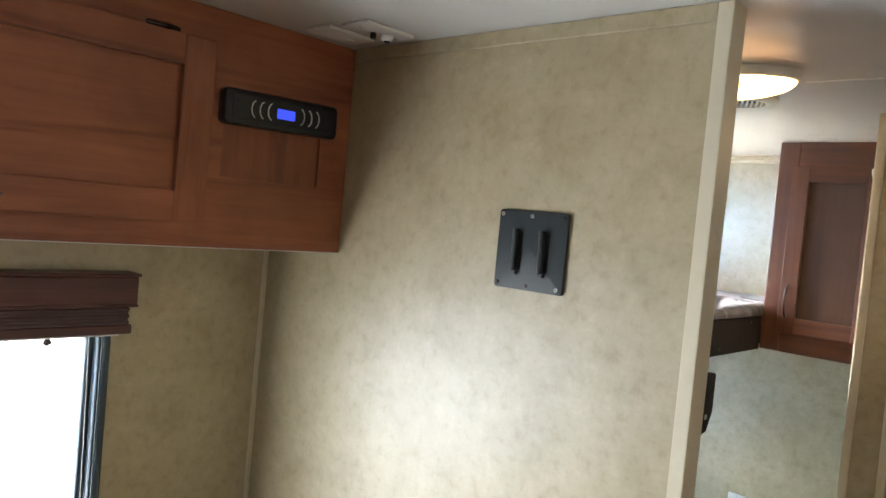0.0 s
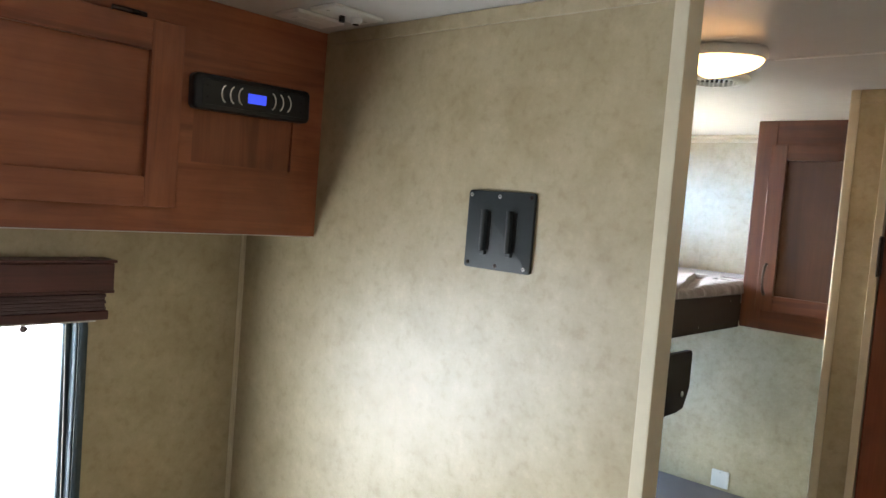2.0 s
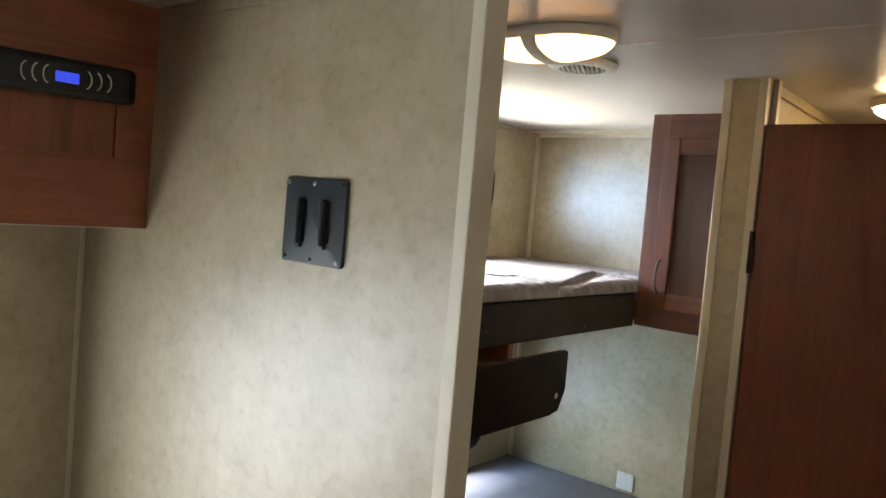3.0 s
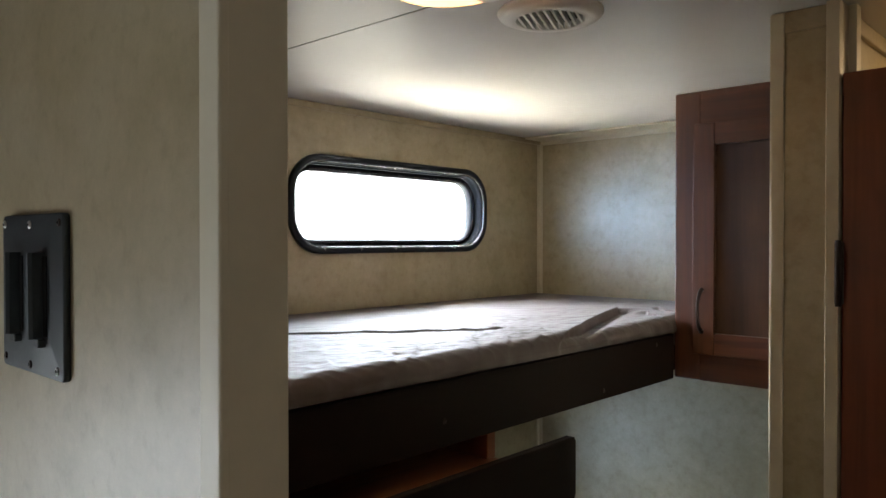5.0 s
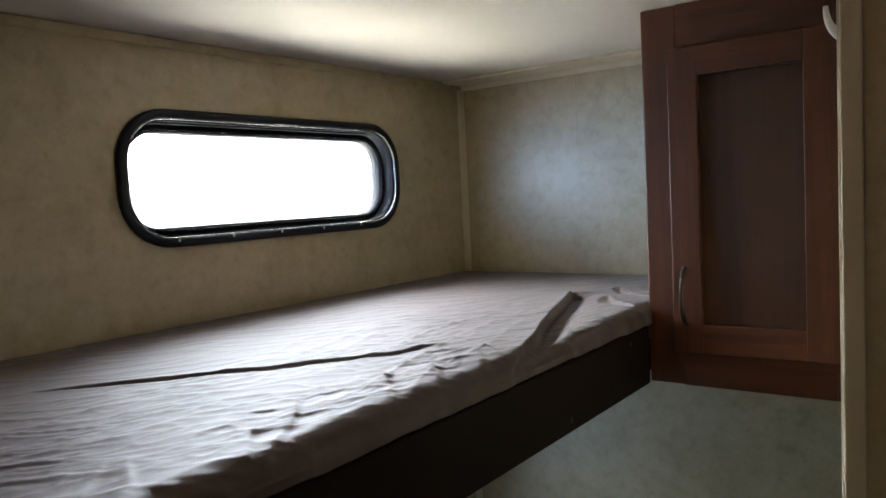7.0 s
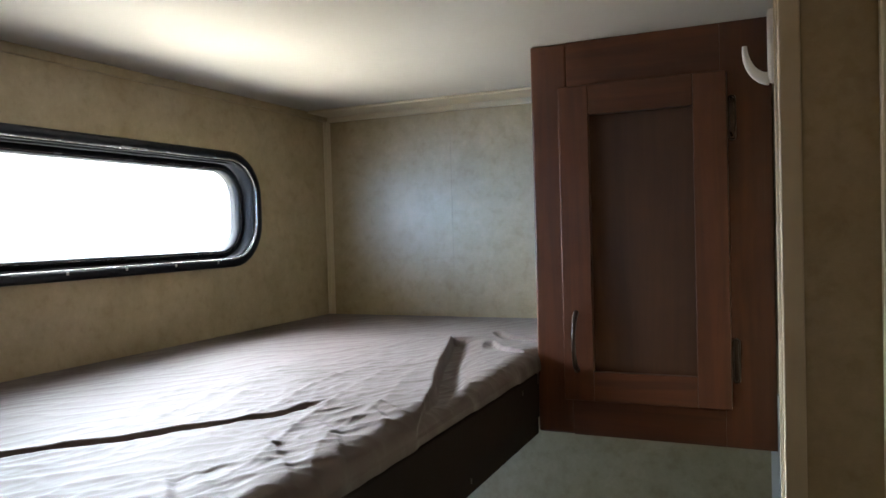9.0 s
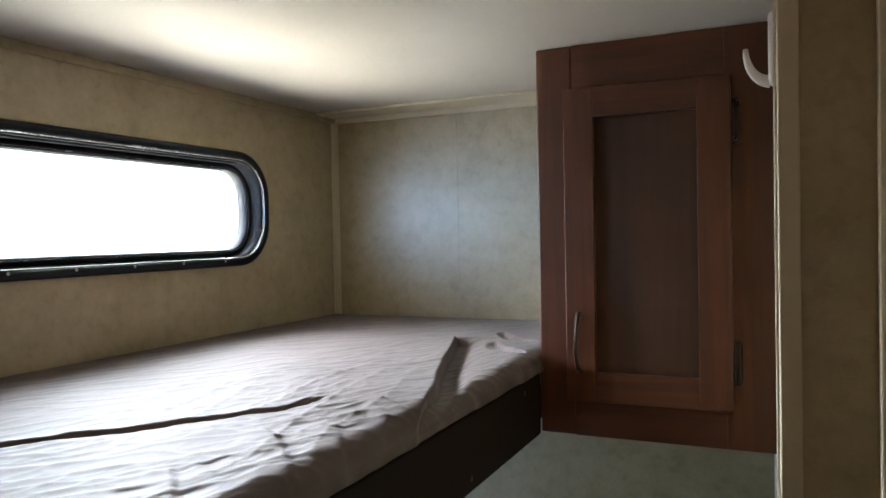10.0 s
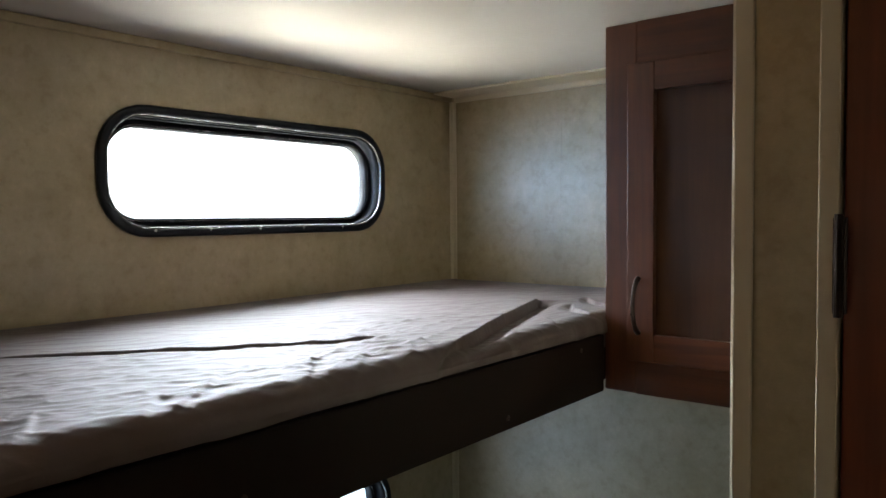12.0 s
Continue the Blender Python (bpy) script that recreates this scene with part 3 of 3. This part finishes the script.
for side in (-1, 1):
    part("lens", half_dome(side), M_LENS, lamp, "glowing warm white lens", True)
band = bmesh.new()
rows = []
for i in range(21):
    a = math.pi * i / 20
    y, w = AY * 1.0 * math.cos(a), 0.020 + 0.0345 * math.sin(a)
    rows.append([band.verts.new(LC + Vector((x, y, -ww))) for x, ww in ((-0.0165, w - 0.004), (-0.013, w), (0.013, w), (0.0165, w - 0.004))])
for a, b in zip(rows, rows[1:]):
    for i in range(3):
        band.faces.new((a[i], a[i + 1], b[i + 1], b[i]))
part("band", band, M_WHITE, lamp, "white band between the lenses", True)

bath_lamp = thing("ceiling_lamp", (1.40, 1.27, H), "lit round dome lamp on the bathroom ceiling", "lamp")
bm = bmesh.new()
rows = [[bm.verts.new((1.40 + r * math.cos(a), 1.27 + r * math.sin(a), H - w)) for a in (2 * math.pi * k / 28 for k in range(28))] for r, w in ((0.075, 0.0005), (0.078, 0.010), (0.074, 0.020))]
for a, b in zip(rows, rows[1:]):
    for i in range(28):
        bm.faces.new((a[i], a[(i + 1) % 28], b[(i + 1) % 28], b[i]))
bm.faces.new(rows[-1])
part("base", bm, M_WHITE, bath_lamp, "", True)
bm = bmesh.new()
rows = [[bm.verts.new((1.40 + 0.068 * math.cos(f) * math.cos(a), 1.27 + 0.068 * math.cos(f) * math.sin(a), H - 0.0205 - 0.028 * math.sin(f))) for a in (2 * math.pi * k / 28 for k in range(28))] for f in (0, 0.3, 0.6, 0.9, 1.2, 1.45)]
for a, b in zip(rows, rows[1:]):
    for i in range(28):
        bm.faces.new((a[i], a[(i + 1) % 28], b[(i + 1) % 28], b[i]))
bm.faces.new(rows[-1])
part("lens", bm, M_LENS_BATH, bath_lamp, "glowing warm white lens", True)

# ---- round ceiling vent ----
vent = thing("ceiling_vent", (0.850, 0.690, H), "round off-white air vent with slats on the ceiling", "vent")
VC = Vector((0.850, 0.690, H))
bm = bmesh.new()
prof = [(0.077, 0.0005), (0.079, 0.003), (0.079, 0.006), (0.075, 0.011), (0.064, 0.0150), (0.052, 0.0160), (0.0505, 0.0150), (0.0505, 0.005)]
rows = [[bm.verts.new(VC + Vector((r * math.cos(a), r * math.sin(a), -w))) for a in (2 * math.pi * k / 40 for k in range(40))] for r, w in prof]
for a, b in zip(rows, rows[1:]):
    for i in range(40):
        bm.faces.new((a[i], a[(i + 1) % 40], b[(i + 1) % 40], b[i]))
part("frame", bm, M_WHITE, vent, "round moulded ring", True)
part("backing", disc(VC + Vector((0, 0, -0.004)), (0, 0, -1), 0.0505, 0.002), M_SLOT, vent, "dark duct behind the slats")
VA = radians(114)
for k in range(9):
    off = -0.0428 + 0.0107 * k
    half = math.sqrt(max(0.0, 0.0500 ** 2 - off ** 2))
    bm = boxm(-half, half, -0.0021, 0.0021, -0.0150, -0.0065, 0.0006)
    turn = Matrix.Translation(VC) @ Matrix.Rotation(VA, 4, "Z") @ Matrix.Translation((0, off, 0)) @ Matrix.Rotation(0, 4, "X")
    bmesh.ops.transform(bm, matrix=turn, verts=bm.verts[:])
    part("slat", bm, M_WHITE, vent)

# ---- upper bunk ----
bunk = thing("upper_bunk", (0.35, 0.95, 1.33), "dark brown upper bunk board across the window wall", "bunk bed")
part("front_board", boxm(0.684, 0.700, 0.042, 1.4185, 1.331, 1.437, 0.003), M_DARK, bunk, "dark brown front rail")
part("deck", boxm(0.001, 0.6835, 0.042, REAR - 0.0165, 1.345, 1.405), M_DARK, bunk)
part("screw", disc((0.700, 0.62, 1.372), (1, 0, 0), 0.004, 0.0012), M_BRONZE, bunk)
part("screw", disc((0.700, 1.10, 1.350), (1, 0, 0), 0.004, 0.0012), M_BRONZE, bunk)
part("screw", disc((0.700, 1.33, 1.420), (1, 0, 0), 0.004, 0.0012), M_BRONZE, bunk)


def polyline_field(px, py, pts, ahead):
    """Signed distance to a polyline (plus on the side of ahead) and the place along it, 0 to 1."""
    best = np.full(px.shape, 1e9)
    sign, along = np.zeros(px.shape), np.zeros(px.shape)
    total, n = 0.0, len(pts) - 1
    for k in range(n):
        ax, ay = pts[k]
        bx, by = pts[k + 1]
        ux, uy = bx - ax, by - ay
        L2 = ux * ux + uy * uy
        s = np.clip(((px - ax) * ux + (py - ay) * uy) / L2, 0, 1)
        dx, dy = px - ax - s * ux, py - ay - s * uy
        dd = np.hypot(dx, dy)
        hit = dd < best
        best = np.where(hit, dd, best)
        nx, ny = -uy, ux
        if nx * ahead[0] + ny * ahead[1] < 0:
            nx, ny = -nx, -ny
        sign = np.where(hit, np.where(dx * nx + dy * ny >= 0, 1.0, -1.0), sign)
        along = np.where(hit, (k + s) / n, along)
    return best * sign, along


def groove(px, py, pts, ahead, lip, depth, width):
    """A tuck: a low lip behind the line, then a steep drop and a slow rise ahead of it."""
    dist, along = polyline_field(px, py, pts, ahead)
    wide = width * (0.45 + 0.75 * np.sin(np.pi * np.clip(along, 0, 1)))
    taper = np.clip(along / 0.12, 0, 1) * np.clip((1 - along) / 0.08, 0, 1)
    back = lip * np.exp(np.minimum(dist, 0) / 0.016)
    edge = np.clip(dist / 0.006, 0, 1)
    rise = np.clip((dist - 0.006) / wide, 0, 1)
    ahead_h = lip + (-depth - lip) * edge + depth * rise ** 1.6 * (edge >= 1)
    return taper * np.where(dist < 0, back, ahead_h)


def step_fold(px, py, pts, ahead, lip, drop):
    """A tuck where the cloth stands higher behind the line than ahead of it."""
    dist, along = polyline_field(px, py, pts, ahead)
    dist = dist + 0.006 * perlin(px, py, 9, 9, 6.3)
    taper = np.clip(along / 0.05, 0, 1) ** 0.7 * np.clip((1 - along) / 0.25, 0, 1) ** 0.8
    edge = np.clip(dist / 0.006, 0, 1)
    back_up = 1 - np.exp(-np.maximum(dist - 0.026, 0) / 0.022)
    ahead_h = lip - (lip + drop) * edge * edge * (3 - 2 * edge) + drop * back_up * (edge >= 1)
    return taper * np.where(dist < 0, lip * np.exp(np.minimum(dist, 0) / 0.040), ahead_h)


def perlin(px, py, sx, sy, seed):
    flat = [noise.noise((a * sx, b * sy, seed)) for a, b in zip(px.ravel().tolist(), py.ravel().tolist())]
    return np.array(flat).reshape(px.shape)


def crest(px, py, sx, sy, seed, sharp):
    """Narrow ridges where a noise field crosses zero."""
    return (1 - np.abs(perlin(px, py, sx, sy, seed))) ** sharp


def mattress_mesh(width, y0, y1, top, hem, creased, ns, ny):
    """A soft pad under a sheet that rolls over its front edge."""
    RX, RZ = 0.030, 0.025
    flat = width - RX
    arc = RX * math.pi / 2
    total = flat + arc + 0.03
    s = np.concatenate([np.linspace(0.004, flat, ns), flat + np.linspace(0, total - flat, 30)[1:]])
    yy = np.linspace(y0, y1, ny)
    S, Y = np.meshgrid(s, yy, indexing="ij")
    over = np.clip((S - flat) / RX, 0, math.pi / 2)
    down = np.clip(S - flat - arc, 0, None) / 0.03 * (top - RZ - hem)
    X = np.minimum(S, flat) + RX * np.sin(over)
    Z = top - RZ + RZ * np.cos(over) - down
    NX, NZ = np.sin(over), np.cos(over)
    U = X + 0.05 * perlin(X, Y, 6, 4, 3.1)
    V = Y + 0.6 * X + 0.04 * perlin(X, Y, 5, 5, 8.2)
    P, Q = 0.82 * X - 0.57 * Y + 0.03 * perlin(X, Y, 7, 7, 4.1), 0.57 * X + 0.82 * Y
    front = np.clip((X - 0.26) / 0.22, 0.10, 1) * np.clip((1.70 - Y) / 0.5, 0.30, 1)
    patch = np.clip(perlin(U, V, 7, 4, 2.2) + 0.55, 0, 1)
    D = creased * front * (0.0020 * crest(U + 0.12 * V, V, 12, 2.4, 1.7, 9)
                           + 0.0015 * patch * crest(P, Q, 26, 6.5, 5.4, 8)
                           + 0.0013 * patch * crest(P + 0.1 * Q, Q, 48, 13, 7.7, 6)
                           + 0.0014 * crest(U - 0.35 * V, V, 44, 20, 3.3, 5))
    D += creased * (0.0010 * crest(P, Q, 30, 6, 1.2, 7) + 0.0022 * perlin(X, Y, 3.2, 2.2, 9.0))
    if creased >= 1:
        D += step_fold(X, Y, [(0.494, 1.520), (0.520, 1.45), (0.545, 1.38), (0.588, 1.26), (0.625, 1.16), (0.660, 1.07), (0.690, 0.98), (0.712, 0.90)], (1, 0.4), 0.006, 0.015)
        D += groove(X, Y, [(0.25, 0.53), (0.335, 0.63), (0.428, 0.737), (0.492, 0.826), (0.54, 0.893), (0.556, 0.985)], (1, -0.6), 0.0030, 0.0055, 0.008)
        D += groove(X, Y, [(0.59, 1.50), (0.630, 1.43), (0.69, 1.385)], (0.3, -1), 0.002, 0.008, 0.022)
        D += groove(X, Y, [(0.56, 1.62), (0.615, 1.55), (0.68, 1.52)], (0.4, -1), 0.002, 0.008, 0.022)
        rnd = random.Random(5)
        y = 0.10
        while y < 1.30:
            x, run, back = 0.57 + 0.06 * rnd.random(), 0.05 + 0.07 * rnd.random(), 0.03 + 0.06 * rnd.random()
            D += groove(X, Y, [(x, y + run), (x + 0.06, y + run * 0.5), (0.704, y - back * 0.5)], (1, -0.3), 0.0004 + 0.0009 * rnd.random(), 0.0004 + 0.0012 * rnd.random(), 0.020)
            y += 0.05 + 0.07 * rnd.random()
    edge = np.clip((REAR - 0.02 - Y) / 0.05, 0, 1) * np.clip(X / 0.05, 0, 1)
    D = D * (0.25 + 0.75 * edge)
    hang = np.clip(over / (math.pi / 2), 0, 1) ** 2
    D = D * (1 - 0.45 * hang)
    D = np.where(down > 0, np.clip(D, -0.003, 0.006) * 0.8 + 0.001, D)
    wave = creased * 0.004 * (perlin(Y, Y * 0, 9, 1, 4.4) + 0.8 * perlin(Y, Y * 0, 27, 1, 1.4))
    X, Z = X + D * NX + hang * np.clip(wave, -0.003, 0.005), Z + D * NZ + hang * wave
    n0, n1 = X.shape
    verts = np.stack([X, Y, Z], -1).reshape(-1, 3).tolist()
    faces = [(i * n1 + j, (i + 1) * n1 + j, (i + 1) * n1 + j + 1, i * n1 + j + 1) for i in range(n0 - 1) for j in range(n1 - 1)]
    me = bpy.data.meshes.new("sheet")
    me.from_pydata(verts, [], faces)
    me.polygons.foreach_set("use_smooth", [True] * len(faces))
    return me


def bed_pad(name, label, width, y0, y1, base, top, hem, creased, ns, ny, cloth):
    root = thing(name, (width / 2, (y0 + y1) / 2, base), label, "mattress")
    part("core", boxm(0.004, width - 0.016, y0 + 0.003, y1 - 0.003, base, top - 0.03, 0.01), M_MATTRESS, root, "dark foam core")
    me = mattress_mesh(width, y0, y1, top, hem, creased, ns, ny)
    me.materials.append(cloth)
    ob = new("sheet", me)
    ob.parent = root
    ob.matrix_parent_inverse = root.matrix_basis.inverted()
    tagged(ob, "rumpled taupe cloth cover" if creased >= 1 else "smooth grey-brown cloth cover")


bed_pad("bunk_mattress", "thin mattress in a rumpled taupe sheet on the upper bunk", 0.706, 0.043, REAR - 0.0165, 1.4055, 1.478, 1.443, 1.0, 260, 640, M_SHEET)

# ---- folding step board below the bunk ----
step = thing("bunk_shelf", (0.75, 0.44, 1.17), "dark brown chamfered shelf board hung under the upper bunk", "shelf")
bm = bmesh.new()
outline = [(0.042, 1.171), (0.770, 1.171), (0.812, 1.176), (0.840, 1.226), (0.840, 1.318), (0.834, 1.325), (0.042, 1.325)]
sides = [[bm.verts.new((x, y, z)) for y, z in outline] for x in (0.785, 0.801)]
for i in range(len(outline)):
    j = (i + 1) % len(outline)
    bm.faces.new((sides[0][i], sides[0][j], sides[1][j], sides[1][i]))
bm.faces.new(sides[0])
bm.faces.new(sides[1])
bmesh.ops.bevel(bm, geom=bm.edges[:], offset=0.002, segments=2, affect="EDGES", profile=0.5)
part("front_board", bm, M_DARK, step, "dark brown front board with a cut corner")
part("shelf", boxm(0.560, 0.7845, 0.042, 0.770, 1.262, 1.280, 0.002), M_WOOD_Y, step, "reddish wooden shelf")
part("end_block", boxm(0.560, 0.682, 0.748, 0.770, 1.2805, 1.3445, 0.002), M_WOOD_Z, step)
part("back_board", boxm(0.545, 0.5595, 0.042, 0.770, 1.262, 1.3445), M_DARK, step)
part("screw", disc((0.801, 0.797, 1.216), (1, 0, 0), 0.007, 0.002), M_SCREW, step, "round zinc screw head")
part("latch", boxm(0.801, 0.806, 0.36, 0.432, 1.225, 1.2295, 0.001), M_SILVER, step, "small bright latch bar")
part("latch", boxm(0.801, 0.806, 0.36, 0.432, 1.2355, 1.240, 0.001), M_SILVER, step)
pts = [(0.793, 0.34, 1.168), (0.793, 0.345, 1.155), (0.793, 0.37, 1.148), (0.793, 0.44, 1.150), (0.793, 0.478, 1.158), (0.793, 0.492, 1.169)]
part("grip", tube(pts, 0.008, 10), M_BLACK, step, "black bent grip")

# ---- lower bunk ----
low = thing("lower_bunk", (0.5, 0.95, 0.0), "brown lower double bunk base against the window wall", "bunk bed")
part("base", boxm(0.001, 1.010, 0.042, REAR - 0.0165, 0.0005, 0.52), M_WOOD_Y, low)
part("front_board", boxm(1.0105, 1.026, 0.042, REAR - 0.0165, 0.0005, 0.56, 0.003), M_DARK, low)
bed_pad("lower_mattress", "smooth grey-brown mattress on the lower bunk", 1.010, 0.043, REAR - 0.0165, 0.5205, 0.635, 0.575, 0.25, 80, 140, M_MATTRESS)

# ---- outlet on the rear wall ----
outlet = thing("wall_outlet", (0.532, REAR, 0.65), "white outlet cover on the rear wall above the lower bunk", "outlet")
rf = on_front(REAR)
part("cover", slab(rf, 0.498, 0.566, 0.640, 0.706, 0.004, 0.0003, 0.006, 0.002), M_WHITE, outlet, "", True)
part("screw", disc(rf(0.532, 0.699, 0.0058), (0, -1, 0), 0.0026, 0.001), M_SCREW, outlet)

# ---- wardrobe cabinet at the foot of the bunk ----
WY = 1.42
ward = thing("wardrobe_cabinet", (0.89, 1.64, 1.335), "cherry-stained wall cabinet, darkened for shade, with one shaker door beside the bunk", "cabinet")
wf = on_front(WY)
# the M_WARD woods carry the cabinet's shade in their colour
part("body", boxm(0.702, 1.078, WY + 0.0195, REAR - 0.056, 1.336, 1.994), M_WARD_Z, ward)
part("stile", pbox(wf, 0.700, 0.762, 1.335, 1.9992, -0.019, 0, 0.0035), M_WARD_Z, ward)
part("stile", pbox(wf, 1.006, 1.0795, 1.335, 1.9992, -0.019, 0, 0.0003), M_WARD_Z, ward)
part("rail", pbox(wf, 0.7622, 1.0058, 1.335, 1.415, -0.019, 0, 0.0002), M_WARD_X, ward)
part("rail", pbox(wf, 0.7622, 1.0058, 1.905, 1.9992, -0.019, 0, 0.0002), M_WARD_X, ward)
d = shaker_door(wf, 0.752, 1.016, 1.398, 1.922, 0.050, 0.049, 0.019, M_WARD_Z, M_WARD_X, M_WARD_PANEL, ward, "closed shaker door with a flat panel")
part("handle", bail(lambda u, v, w: wf(u, v, w + 0.019), 0.7755, 1.449, 1.546), M_BRONZE, d, "dark bronze bar handle")
for z in (1.851, 1.4725):
    hinge = part("hinge", slab(wf, 1.0165, 1.0285, z - 0.035, z + 0.035, 0.0058, 0.0003, 0.005, 0.002), M_BRONZE, d, "dark bronze hinge", True)
    part("hinge_rim", ring(wf, 1.0167, 1.0283, z - 0.0348, z + 0.0348, 0.0056, [(0, 0.0048, 0), (0.0003, 0.0085, 0), (0.0011, 0.0098, 0), (0.0022, 0.0088, 0), (0.0026, 0.0048, 0)]), M_BRONZE, hinge, "", True)

# ---- coat hook ----
hook = thing("coat_hook", (1.082, 1.064, 1.84), "white plastic coat hook on the bathroom wall", "hook")
bm = slab(lambda u, v, w: Vector((1.0838 - w, u, v)), 1.051, 1.077, 1.838, 1.918, 0.0125, 0.0003, 0.008, 0.004)
part("back_plate", bm, M_WHITE, hook, "", True)
pts, rad = [], []
for i in range(15):
    a = radians(92 * i / 14)
    pts.append((1.0775 - 0.0245 * math.sin(a), 1.064, 1.8435 + 0.036 * (1 - math.cos(a))))
    rad.append(0.0072 - 0.0045 * i / 14)
part("prong", tube(pts, rad, 12), M_WHITE, hook, "upturned prong", True)

# ---- bathroom door ----
bath_door = thing("door_1", (1.49, 0.94, 0.0), "closed reddish-brown laminate bathroom door", "door", "", "structure")
part("leaf", boxm(1.1865, 1.797, 0.928, 0.958, 0.02, 1.895, 0.002), M_DOOR, bath_door)
for z in (1.566, 0.30):
    part("hinge", boxm(1.1795, 1.1915, 0.9165, 0.9203, z, z + 0.088, 0.001), M_BRONZE, bath_door, "dark bronze hinge leaf")
    part("hinge_pin", tube([(1.1850, 0.9155, z - 0.003), (1.1850, 0.9155, z + 0.091)], 0.0042, 10), M_BRONZE, bath_door, "dark bronze hinge pin")
knob = part("rose", disc((1.745, 0.928, 0.95), (0, -1, 0), 0.026, 0.008), M_BRONZE, bath_door)
part("knob", disc((1.745, 0.9205, 0.95), (0, -1, 0), 0.022, 0.035), M_BRONZE, knob)
